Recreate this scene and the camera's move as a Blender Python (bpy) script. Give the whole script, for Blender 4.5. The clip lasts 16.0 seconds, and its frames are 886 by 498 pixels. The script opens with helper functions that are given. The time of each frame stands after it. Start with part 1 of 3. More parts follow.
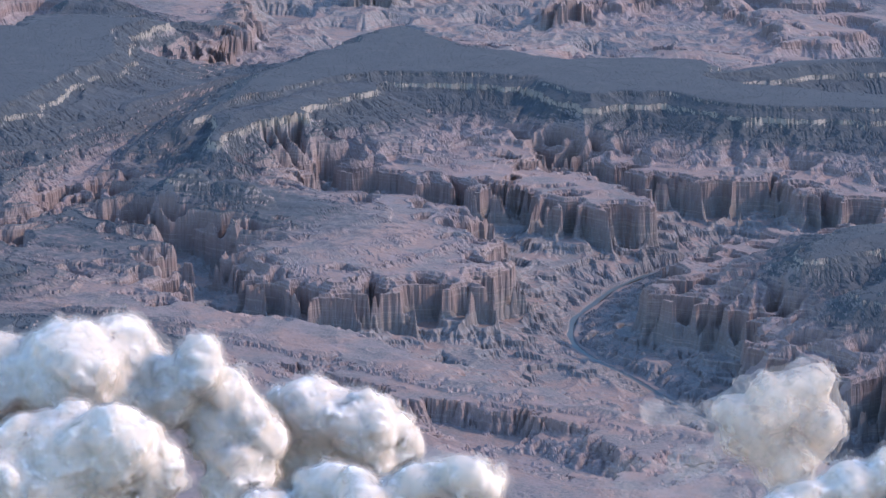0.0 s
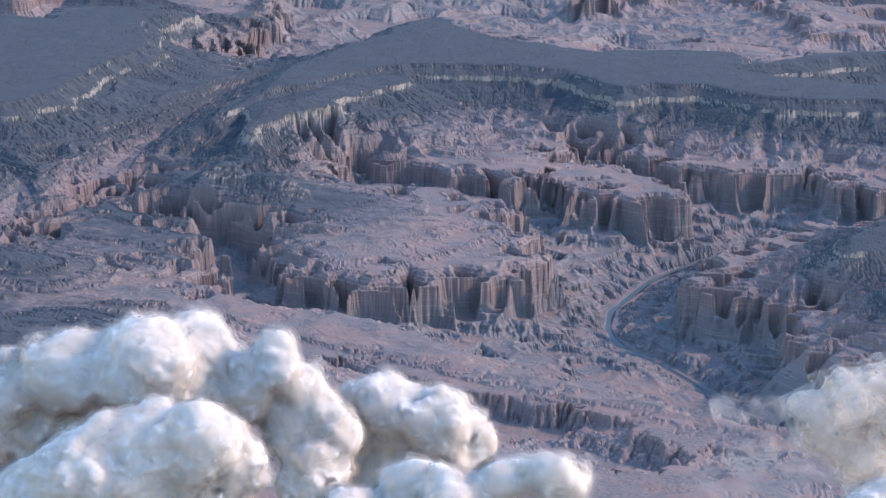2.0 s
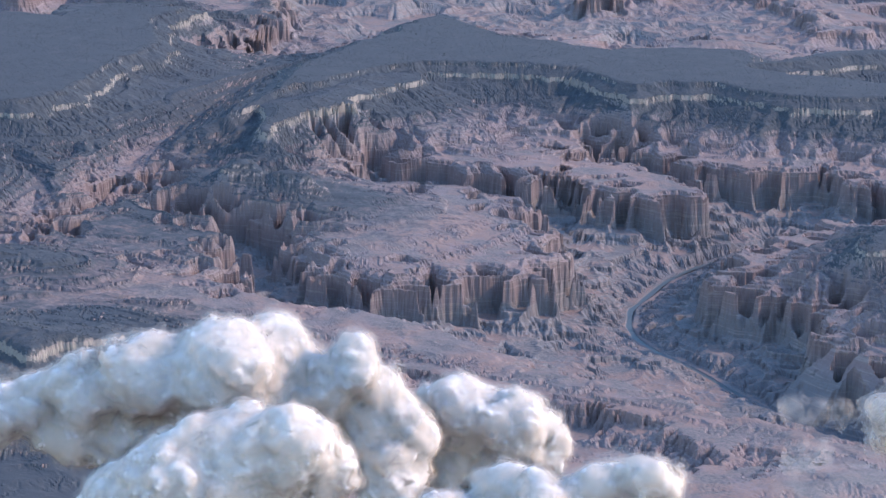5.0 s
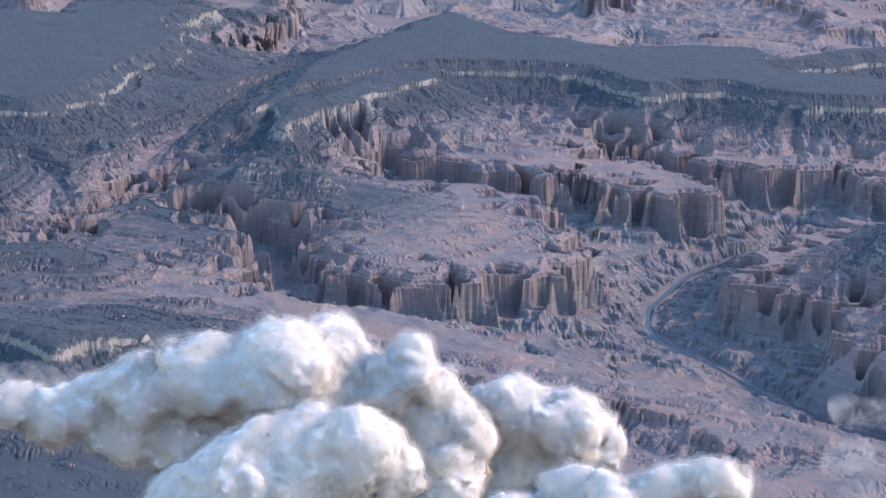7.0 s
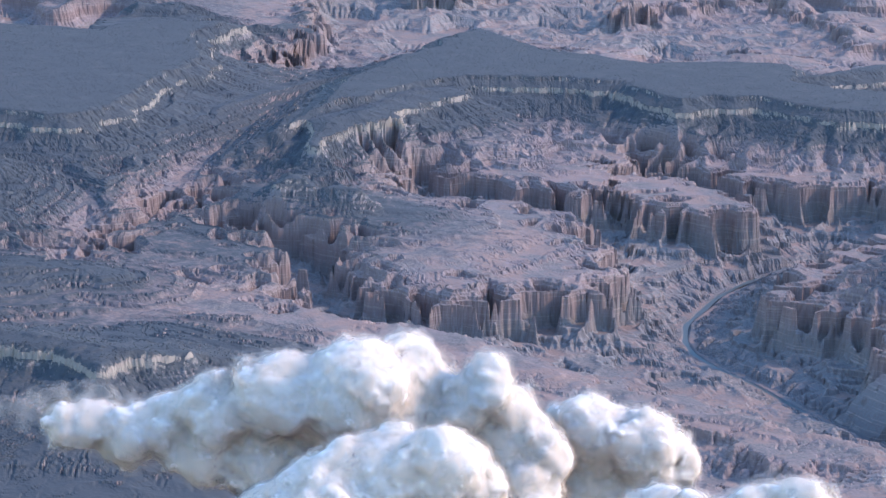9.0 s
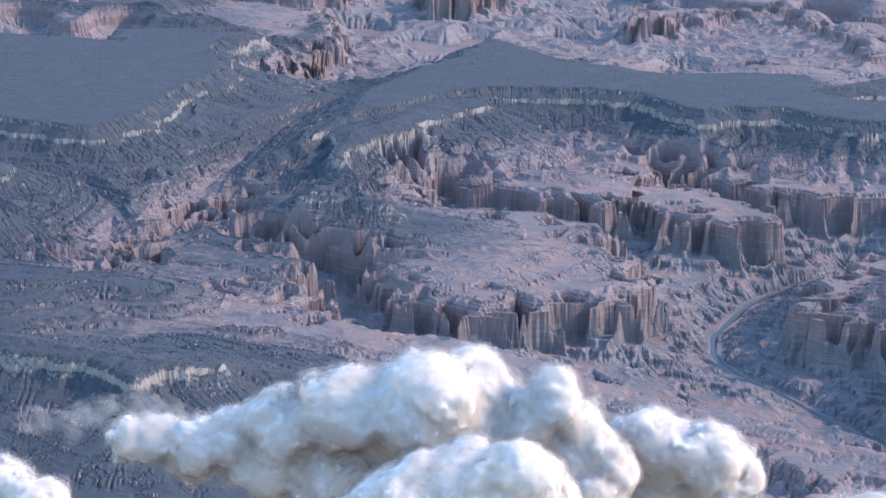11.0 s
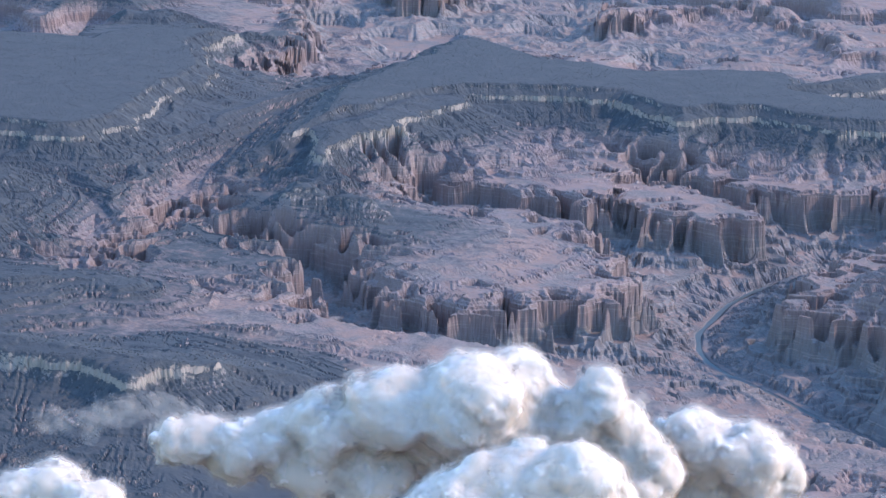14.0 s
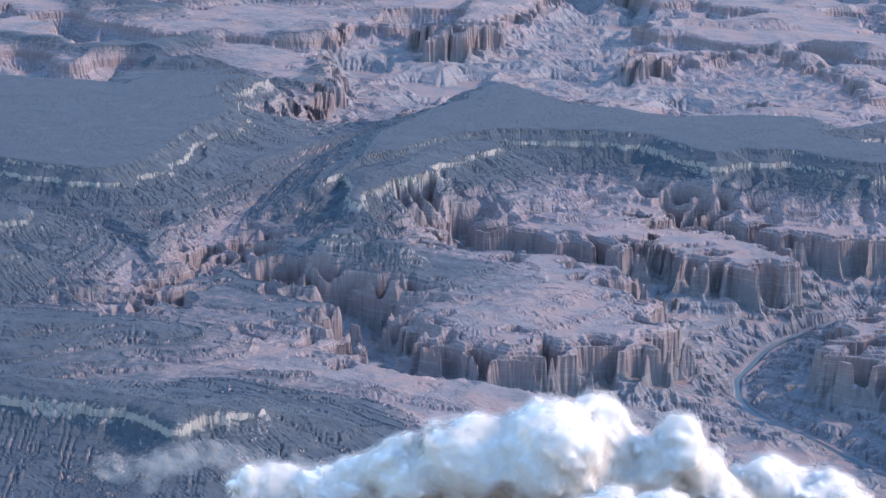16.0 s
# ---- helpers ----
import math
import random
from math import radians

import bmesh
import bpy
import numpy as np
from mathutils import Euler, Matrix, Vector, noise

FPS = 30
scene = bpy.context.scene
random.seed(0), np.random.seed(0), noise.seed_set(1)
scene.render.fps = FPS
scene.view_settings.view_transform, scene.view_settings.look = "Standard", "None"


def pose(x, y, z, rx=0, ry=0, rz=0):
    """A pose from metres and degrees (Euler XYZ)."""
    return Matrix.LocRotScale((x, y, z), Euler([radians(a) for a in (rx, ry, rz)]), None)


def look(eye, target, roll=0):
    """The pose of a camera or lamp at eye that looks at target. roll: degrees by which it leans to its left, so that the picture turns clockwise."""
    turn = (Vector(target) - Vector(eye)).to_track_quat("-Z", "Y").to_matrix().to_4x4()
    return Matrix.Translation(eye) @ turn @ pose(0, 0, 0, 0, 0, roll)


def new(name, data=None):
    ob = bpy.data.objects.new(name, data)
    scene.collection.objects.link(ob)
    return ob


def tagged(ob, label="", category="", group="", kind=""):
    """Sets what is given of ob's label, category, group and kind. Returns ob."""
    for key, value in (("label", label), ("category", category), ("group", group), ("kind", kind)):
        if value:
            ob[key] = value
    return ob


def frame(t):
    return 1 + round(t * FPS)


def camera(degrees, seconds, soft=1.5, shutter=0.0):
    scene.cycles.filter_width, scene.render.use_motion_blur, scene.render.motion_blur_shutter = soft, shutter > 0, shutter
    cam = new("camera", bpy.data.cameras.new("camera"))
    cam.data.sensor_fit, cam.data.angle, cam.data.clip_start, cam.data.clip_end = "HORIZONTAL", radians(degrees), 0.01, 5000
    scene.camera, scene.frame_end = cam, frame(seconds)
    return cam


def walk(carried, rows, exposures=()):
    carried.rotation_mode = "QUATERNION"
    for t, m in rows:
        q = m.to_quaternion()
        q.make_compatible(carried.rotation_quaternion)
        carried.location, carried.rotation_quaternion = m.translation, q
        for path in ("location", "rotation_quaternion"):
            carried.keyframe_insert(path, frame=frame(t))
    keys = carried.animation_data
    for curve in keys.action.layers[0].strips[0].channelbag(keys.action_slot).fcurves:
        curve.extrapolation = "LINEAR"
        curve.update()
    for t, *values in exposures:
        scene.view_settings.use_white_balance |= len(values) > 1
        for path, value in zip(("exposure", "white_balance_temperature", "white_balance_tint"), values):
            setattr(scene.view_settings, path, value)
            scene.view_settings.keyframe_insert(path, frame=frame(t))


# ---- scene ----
# An aircraft passes high over a desert canyon. One unit stands for about twelve metres of the real land,
# so that the whole view keeps within the lens's reach. The river lies at height 0, the rims at about 108.
cam = camera(18.69, 16.0, soft=1.5)

# seconds, eye, (yaw to the right of north, pitch, roll) in degrees
FLIGHT = [
    (0, (103.40, -6.91, 659.51), (-1.500, -14.294, 1.802)),
    (0.5, (96.94, -6.52, 659.59), (-1.555, -14.362, 1.797)),
    (1, (90.48, -6.13, 659.67), (-1.595, -14.410, 1.799)),
    (1.5, (84.01, -5.73, 659.75), (-1.630, -14.447, 1.786)),
    (2, (77.55, -5.33, 659.82), (-1.681, -14.489, 1.771)),
    (2.5, (71.09, -4.92, 659.88), (-1.722, -14.537, 1.774)),
    (3, (64.62, -4.51, 659.94), (-1.776, -14.565, 1.747)),
    (3.5, (58.16, -4.10, 660.00), (-1.814, -14.603, 1.760)),
    (6, (25.85, -1.96, 660.18), (-0.839, -14.546, 2.040)),
    (6.5, (19.39, -1.52, 660.20), (-0.894, -14.579, 2.004)),
    (7, (12.93, -1.08, 660.21), (-0.945, -14.628, 1.949)),
    (7.5, (6.46, -0.63, 660.22), (-0.991, -14.650, 1.973)),
    (8, (-0.00, -0.18, 660.22), (-1.046, -14.574, 1.947)),
    (8.5, (-6.46, 0.28, 660.22), (-1.088, -14.416, 1.920)),
    (9, (-12.93, 0.74, 660.21), (-1.139, -14.313, 1.899)),
    (9.5, (-19.39, 1.21, 660.20), (-1.195, -14.224, 1.865)),
    (10, (-25.85, 1.68, 660.18), (-1.247, -14.099, 1.868)),
    (12.5, (-58.16, 4.11, 660.00), (-0.285, -14.113, 2.104)),
    (13, (-64.62, 4.60, 659.94), (0.088, -14.142, 2.175)),
    (13.5, (-71.09, 5.10, 659.88), (0.192, -14.151, 2.168)),
    (14, (-77.55, 5.61, 659.82), (0.159, -14.154, 2.194)),
    (14.5, (-84.01, 6.12, 659.75), (0.122, -14.121, 2.197)),
    (15, (-90.48, 6.64, 659.67), (0.062, -13.923, 2.178)),
    (15.5, (-96.94, 7.16, 659.59), (-0.007, -13.575, 2.113)),
    (16, (-103.40, 7.68, 659.51), (-0.079, -13.215, 2.098)),
]


def aim(eye, turn):
    yaw, pitch, roll = turn
    a, b = radians(yaw), radians(pitch)
    way = Vector((math.sin(a) * math.cos(b), math.cos(a) * math.cos(b), math.sin(b)))
    return look(Vector(eye), Vector(eye) + way * 1000, roll)


LIGHTING = [(0, 1.42, 5320, 17), (7, 1.50, 5280, 17), (10, 1.66, 5200, 16), (14, 1.62, 5140, 15), (16, 1.76, 5040, 14)]
walk(cam, [(t, aim(eye, turn)) for t, eye, turn in FLIGHT], LIGHTING)

# ---- sky and sun ----
SUN_WAY = Vector((0.94, 0.10, 0.63)).normalized()
world = bpy.data.worlds.new("sky")
scene.world = world
world.use_nodes = True
sky = world.node_tree.nodes.new("ShaderNodeTexSky")
sky.sky_type, sky.sun_disc = "NISHITA", False
sky.sun_elevation = math.asin(SUN_WAY.z)
sky.sun_rotation = math.atan2(SUN_WAY.x, SUN_WAY.y)
sky.air_density, sky.dust_density, sky.ozone_density = 1.6, 0.6, 3.2
backdrop = world.node_tree.nodes["Background"]
backdrop.inputs["Strength"].default_value = 0.15
world.node_tree.links.new(sky.outputs["Color"], backdrop.inputs["Color"])

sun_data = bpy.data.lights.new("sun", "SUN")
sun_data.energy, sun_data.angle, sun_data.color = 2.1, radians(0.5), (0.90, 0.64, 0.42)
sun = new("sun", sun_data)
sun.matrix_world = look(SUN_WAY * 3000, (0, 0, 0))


# ---- materials ----
def material(name):
    m = bpy.data.materials.new(name)
    m.use_nodes = True
    return m, m.node_tree.nodes, m.node_tree.links, m.node_tree.nodes["Principled BSDF"]


def noise_node(nodes, links, vector, scale, detail=6.0, rough=0.6):
    n = nodes.new("ShaderNodeTexNoise")
    n.inputs["Scale"].default_value, n.inputs["Detail"].default_value, n.inputs["Roughness"].default_value = scale, detail, rough
    links.new(vector, n.inputs["Vector"])
    return n.outputs["Fac"]


def calc(nodes, links, op, a, b=None, c=None, clamp=False):
    n = nodes.new("ShaderNodeMath")
    n.operation, n.use_clamp = op, clamp
    for i, v in enumerate((a, b, c)):
        if v is None:
            continue
        if isinstance(v, (int, float)):
            n.inputs[i].default_value = v
        else:
            links.new(v, n.inputs[i])
    return n.outputs[0]


def mixed(nodes, links, fac, a, b, kind="MIX"):
    n = nodes.new("ShaderNodeMix")
    n.data_type, n.blend_type = "RGBA", kind
    for socket, v in ((n.inputs["Factor"], fac), (n.inputs["A"], a), (n.inputs["B"], b)):
        if isinstance(v, tuple):
            socket.default_value = (*v, 1) if len(v) == 3 else v
        elif isinstance(v, (int, float)):
            socket.default_value = v
        else:
            links.new(v, socket)
    return n.outputs["Result"]


def ramp(nodes, links, fac, stops, kind="LINEAR"):
    n = nodes.new("ShaderNodeValToRGB")
    n.color_ramp.interpolation = kind
    while len(n.color_ramp.elements) < len(stops):
        n.color_ramp.elements.new(0.5)
    for e, (at, col) in zip(n.color_ramp.elements, stops):
        e.position, e.color = at, (*col, 1)
    links.new(fac, n.inputs["Fac"])
    return n.outputs["Color"]


def span(nodes, links, value, a, b, to0=0.0, to1=1.0):
    n = nodes.new("ShaderNodeMapRange")
    n.interpolation_type = "SMOOTHSTEP"
    for i, v in enumerate((a, b, to0, to1)):
        n.inputs[i + 1].default_value = v
    links.new(value, n.inputs[0])
    return n.outputs[0]


def canyon_rock():
    m, nodes, links, bsdf = material("canyon_rock")
    geo = nodes.new("ShaderNodeNewGeometry")
    place = geo.outputs["Position"]
    parts = nodes.new("ShaderNodeSeparateXYZ")
    links.new(place, parts.inputs[0])
    facing = nodes.new("ShaderNodeSeparateXYZ")
    links.new(geo.outputs["Normal"], facing.inputs[0])
    wide = noise_node(nodes, links, place, 0.012, 4)
    mid = noise_node(nodes, links, place, 0.11, 7, 0.68)
    fine = noise_node(nodes, links, place, 0.5, 5, 0.8)
    # rock beds by height, bent a little by noise
    high = calc(nodes, links, "MULTIPLY_ADD", calc(nodes, links, "SUBTRACT", wide, 0.5), 6.0, parts.outputs["Z"])
    high = calc(nodes, links, "MULTIPLY_ADD", calc(nodes, links, "SUBTRACT", mid, 0.5), 3.0, high)
    # bed colours have less red and more blue: distance haze painted in
    beds = ramp(nodes, links, calc(nodes, links, "DIVIDE", high, 120.0), [
        (0, (0.126, 0.124, 0.125)), (0.12, (0.140, 0.138, 0.135)), (0.16, (0.163, 0.157, 0.150)), (0.29, (0.172, 0.160, 0.150)),
        (0.32, (0.191, 0.161, 0.157)), (0.43, (0.215, 0.153, 0.137)), (0.5, (0.195, 0.152, 0.142)), (0.62, (0.199, 0.161, 0.157)),
        (0.7, (0.175, 0.165, 0.172)), (0.76, (0.207, 0.201, 0.192)), (0.79, (0.257, 0.277, 0.253)), (0.815, (0.173, 0.179, 0.182)), (0.86, (0.175, 0.178, 0.178)), (0.88, (0.246, 0.245, 0.233))])
    # thin bedding lines
    flat = nodes.new("ShaderNodeMapping")
    flat.inputs["Scale"].default_value = (0.03, 0.03, 1.0)
    links.new(place, flat.inputs["Vector"])
    lines = noise_node(nodes, links, flat.outputs[0], 1.3, 5, 0.75)
    beds = mixed(nodes, links, span(nodes, links, lines, 0.42, 0.60, 0.0, 0.3), beds, (0.13, 0.10, 0.095))
    # pale ledges that stand out of the slopes
    ledge = nodes.new("ShaderNodeMapping")
    ledge.inputs["Scale"].default_value, ledge.inputs["Location"].default_value = (0.02, 0.02, 1.0), (7, 3, 5)
    links.new(place, ledge.inputs["Vector"])
    ledges = span(nodes, links, noise_node(nodes, links, ledge.outputs[0], 0.62, 4, 0.7), 0.54, 0.60)
    slope = span(nodes, links, facing.outputs["Z"], 0.985, 0.88)
    ledges = calc(nodes, links, "MULTIPLY", ledges, calc(nodes, links, "MULTIPLY", slope, span(nodes, links, mid, 0.40, 0.52, 0.1, 0.75)))
    # stained streaks down the walls, and a slightly darker tone on all steep faces
    steep = span(nodes, links, facing.outputs["Z"], 0.75, 0.45)
    upright = nodes.new("ShaderNodeMapping")
    upright.inputs["Scale"].default_value = (1.0, 1.0, 0.12)
    links.new(place, upright.inputs["Vector"])
    streaks = noise_node(nodes, links, upright.outputs[0], 0.55, 5, 0.7)
    beds = mixed(nodes, links, calc(nodes, links, "MULTIPLY", steep, span(nodes, links, streaks, 0.42, 0.60, 0.15, 0.6)), beds, (0.13, 0.095, 0.082))
    crag = calc(nodes, links, "MULTIPLY", span(nodes, links, facing.outputs["Z"], 0.72, 0.5), span(nodes, links, parts.outputs["Z"], 89, 91.5, 0.0, 0.9))
    beds = mixed(nodes, links, calc(nodes, links, "MULTIPLY", crag, span(nodes, links, streaks, 0.66, 0.5)), beds, (0.245, 0.21, 0.168))
    # scrub and rubble on gentle ground
    gentle = span(nodes, links, facing.outputs["Z"], 0.70, 0.96)
    spread = mixed(nodes, links, 0.55, noise_node(nodes, links, place, 0.045, 5, 0.6), noise_node(nodes, links, place, 0.33, 6, 0.75))
    patches = span(nodes, links, spread, 0.34, 0.53)
    scrub = mixed(nodes, links, span(nodes, links, noise_node(nodes, links, place, 0.42, 5, 0.8), 0.42, 0.58), (0.088, 0.084, 0.08), (0.16, 0.134, 0.118))
    red = calc(nodes, links, "MULTIPLY", span(nodes, links, noise_node(nodes, links, place, 0.02, 6, 0.65), 0.43, 0.56, 0.0, 0.9), span(nodes, links, fine, 0.35, 0.55))
    scrub = mixed(nodes, links, red, scrub, (0.225, 0.142, 0.108))
    base = mixed(nodes, links, calc(nodes, links, "MULTIPLY", calc(nodes, links, "MULTIPLY", gentle, patches), 0.9), beds, scrub)
    base = mixed(nodes, links, ledges, base, (0.25, 0.20, 0.17))
    # woodland on the high plateaus and the slopes under the rims, thinning downwards
    tall = span(nodes, links, calc(nodes, links, "MULTIPLY_ADD", calc(nodes, links, "SUBTRACT", mid, 0.5), 30.0, calc(nodes, links, "ADD", high, calc(nodes, links, "ADD", span(nodes, links, parts.outputs["X"], -40, -200, 0, 9), calc(nodes, links, "MULTIPLY", span(nodes, links, parts.outputs["X"], -90, -230, 0, 17), span(nodes, links, parts.outputs["Y"], 2120, 1960))))), 65, 79)
    # greens shifted to slate blue, standing in for the haze over the plateaus
    woods = mixed(nodes, links, span(nodes, links, fine, 0.3, 0.7), (0.039, 0.044, 0.048), (0.053, 0.058, 0.062))
    woods = mixed(nodes, links, span(nodes, links, spread, 0.50, 0.62, 0.0, 0.5), woods, (0.08, 0.078, 0.076))
    cover = calc(nodes, links, "MULTIPLY", calc(nodes, links, "MULTIPLY", tall, span(nodes, links, calc(nodes, links, "MULTIPLY_ADD", calc(nodes, links, "SUBTRACT", spread, 0.5), 1.6, facing.outputs["Z"]), 0.35, 0.62)), span(nodes, links, fine, 0.25, 0.42))
    base = mixed(nodes, links, cover, base, woods)
    base = mixed(nodes, links, span(nodes, links, noise_node(nodes, links, place, 0.9, 4, 0.7), 0.50, 0.62, 0.0, 0.18), base, (0.09, 0.085, 0.082))
    links.new(base, bsdf.inputs["Base Color"])
    bsdf.inputs["Roughness"].default_value = 0.95
    bsdf.inputs["Specular IOR Level"].default_value = 0.15
    grain = noise_node(nodes, links, place, 0.8, 7, 0.75)
    bump = nodes.new("ShaderNodeBump")
    bump.inputs["Strength"].default_value, bump.inputs["Distance"].default_value = 0.35, 0.5
    links.new(mixed(nodes, links, 0.4, grain, lines), bump.inputs["Height"])
    links.new(bump.outputs[0], bsdf.inputs["Normal"])
    return m


def foliage():
    m, nodes, links, bsdf = material("evergreen_foliage")
    geo = nodes.new("ShaderNodeNewGeometry")
    # crowns tinted blue-grey like the ground woods, with haze put into the colour
    tone = ramp(nodes, links, geo.outputs["Random Per Island"], [(0.0, (0.044, 0.051, 0.055)), (0.6, (0.053, 0.06, 0.064)), (1.0, (0.062, 0.068, 0.071))])
    tone = mixed(nodes, links, span(nodes, links, noise_node(nodes, links, geo.outputs["Position"], 2.5, 3), 0.4, 0.65, 0.0, 0.4), tone, (0.04, 0.046, 0.044))
    links.new(tone, bsdf.inputs["Base Color"])
    bsdf.inputs["Roughness"].default_value = 0.9
    bsdf.inputs["Specular IOR Level"].default_value = 0.15
    return m


def river_water():
    m, nodes, links, bsdf = material("river_water")
    geo = nodes.new("ShaderNodeNewGeometry")
    bsdf.inputs["Base Color"].default_value = (0.06, 0.07, 0.068, 1)
    bsdf.inputs["Roughness"].default_value = 0.5
    bsdf.inputs["Specular IOR Level"].default_value = 0.2
    bump = nodes.new("ShaderNodeBump")
    bump.inputs["Strength"].default_value = 0.15
    links.new(noise_node(nodes, links, geo.outputs["Position"], 0.8, 4), bump.inputs["Height"])
    links.new(bump.outputs[0], bsdf.inputs["Normal"])
    return m


def cloud_white():
    """Dense vapour: light wanders about inside it before it comes out."""
    m, nodes, links, bsdf = material("cloud_white")
    bsdf.inputs["Base Color"].default_value = (0.60, 0.565, 0.52, 1)
    bsdf.inputs["Roughness"].default_value = 1.0
    bsdf.inputs["Specular IOR Level"].default_value = 0.0
    bsdf.inputs["Subsurface Weight"].default_value = 1.0
    bsdf.inputs["Subsurface Radius"].default_value = (1.0, 1.0, 1.0)
    bsdf.inputs["Subsurface Scale"].default_value = 3.5
    return m


def cloud_veil(low, high):
    """Thin vapour: light passes between its wisps."""
    m, nodes, links, bsdf = material("cloud_veil")
    nodes.remove(bsdf)
    geo = nodes.new("ShaderNodeNewGeometry")
    white, passing, clear = nodes.new("ShaderNodeBsdfDiffuse"), nodes.new("ShaderNodeBsdfTranslucent"), nodes.new("ShaderNodeBsdfTransparent")
    white.inputs["Color"].default_value = passing.inputs["Color"].default_value = (0.78, 0.70, 0.60, 1)
    both, thin = nodes.new("ShaderNodeMixShader"), nodes.new("ShaderNodeMixShader")
    both.inputs[0].default_value = 0.5
    wisps = noise_node(nodes, links, geo.outputs["Position"], 0.12, 4, 0.55)
    links.new(span(nodes, links, wisps, 0.35, 0.62, low, high), thin.inputs[0])
    links.new(white.outputs[0], both.inputs[1])
    links.new(passing.outputs[0], both.inputs[2])
    links.new(clear.outputs[0], thin.inputs[1])
    links.new(both.outputs[0], thin.inputs[2])
    links.new(thin.outputs[0], nodes["Material Output"].inputs["Surface"])
    return m


ROCK, WATER, LEAVES, CLOUD = canyon_rock(), river_water(), foliage(), cloud_white()
VEILS = (cloud_veil(0.35, 0.65), cloud_veil(0.15, 0.4), cloud_veil(0.03, 0.2), cloud_veil(0.0, 0.075), cloud_veil(0.2, 0.45))


# ---- the land: rims, canyon lips and water courses in plan ----
RIM_MIDDLE = [
    (-238, 2720), (-187, 2782), (-162, 2812), (-130, 2889), (-95, 2923), (-52, 2952), (11, 2965), (68, 2969), (125, 2960), (148, 2911), (182, 2847),
    (212, 2885), (270, 2886), (333, 2845), (351, 2839), (393, 2837), (434, 2839), (550, 2836), (564, 2921), (446, 2924), (394, 2953), (357, 2959),
    (317, 2999), (319, 3099), (260, 3101), (154, 3072), (96, 3119), (30, 3128), (-4, 3207), (-40, 3272), (-67, 3242), (-103, 3119), (-150, 3023),
    (-178, 2947), (-246, 2834),
]

RIM_LEFT = [
    (-753, 3217), (-568, 3168), (-494, 3164), (-450, 3256), (-387, 3326), (-356, 3290), (-386, 3168), (-360, 3021), (-389, 2860), (-413, 2730),
    (-453, 2656), (-525, 2680), (-658, 2744),
]

RIM_NEAR = [
    (-430, 1885), (-328, 1859), (-308, 1845), (-289, 1819), (-277, 1851), (-255, 1863), (-238, 1871), (-236, 1900), (-215, 1918), (-203, 1922),
    (-215, 1940), (-235, 1945), (-262, 1905), (-300, 1895), (-340, 1905), (-430, 1930),
]

KNOB_NEAR = [
    (-181, 1969), (-161, 2000), (-145, 1989), (-138, 1975), (-160, 1972),
]

FIN = [
    (312, 3019), (354, 3052), (414, 3118), (476, 3153), (569, 3180), (563, 3141), (470, 3108), (408, 3066), (365, 3029),
]

LIP_SIDE = [
    (-391, 2264), (-374, 2356), (-353, 2404), (-332, 2475), (-340, 2528), (-327, 2511), (-304, 2549), (-281, 2597), (-279, 2563), (-305, 2445),
    (-257, 2426), (-212, 2405), (-175, 2392), (-150, 2372), (-140, 2342), (-140, 2292), (-118, 2236), (-102, 2223), (-72, 2198), (-45, 2187),
    (-15, 2210), (19, 2222), (62, 2236), (85, 2268), (93, 2307), (82, 2366),
]

LIP_WALL = [
    (-114, 2715), (-72, 2688), (-30, 2656), (10, 2637), (66, 2609), (108, 2608), (125, 2606), (159, 2551), (198, 2553), (235, 2552),
]

LIP_UPPER = [
    (123, 2810), (153, 2809), (187, 2768), (208, 2728), (241, 2702), (264, 2690), (298, 2685), (332, 2678), (370, 2708), (412, 2641), (480, 2603),
    (467, 2520), (390, 2481), (360, 2485), (295, 2427), (256, 2338), (231, 2253), (249, 2226), (275, 2223), (291, 2197), (309, 2187), (321, 2166),
    (298, 2045), (343, 2020), (417, 1943),
]

LIP_SOFT = [
    (382, 1748), (299, 1822), (254, 1848), (212, 1882), (161, 1930), (98, 1964), (51, 2002), (11, 2054), (-35, 2096), (-87, 2116), (-135, 2138),
]

LIP_NEAR = [
    (-169, 2149), (-179, 2190), (-196, 2239), (-218, 2213), (-192, 2249), (-210, 2325), (-256, 2374), (-311, 2422), (-352, 2359), (-379, 2250),
]

RIM_TERRACE = [
    (-195, 2597), (-193, 2636), (-166, 2692), (-138, 2708), (-110, 2731), (-115, 2769), (-97, 2834), (-79, 2854), (-65, 2873), (-44, 2899), (-46, 2959),
    (-131, 2909), (-175, 2819), (-216, 2735),
]

VOID_FAR = [
    (-295, 3227), (-253, 3512), (-290, 3641), (-277, 4008), (-176, 4062), (-123, 3881), (-48, 4008), (81, 4548), (213, 4513), (193, 4067), (148, 3740),
    (192, 3799), (343, 3938), (382, 3843), (445, 3711), (466, 3493), (257, 3389), (115, 3420), (-59, 3510), (-172, 3263),
]

RIVER = [
    (322, 2600), (278, 2555), (232, 2505), (200, 2449), (181, 2396), (163, 2346), (158, 2290), (163, 2252), (178, 2215), (207, 2169),
    (239, 2103), (281, 2028), (339, 1966), (416, 1910),
]

CREEK_SIDE = [
    (-408, 2413), (-376, 2515), (-338, 2597), (-281, 2553), (-219, 2484), (-178, 2407), (-137, 2315), (-73, 2250), (-13, 2206), (49, 2181), (156, 2209),
]

CREEK_MIDDLE = [
    (-46, 2660), (23, 2616), (68, 2570), (121, 2507), (173, 2451), (199, 2395),
]

CREEK_FAR = [
    (-282, 3507), (-231, 3739), (-188, 3895), (-64, 3873), (87, 3761), (123, 3914), (120, 4125), (191, 4441), (232, 4796),
]

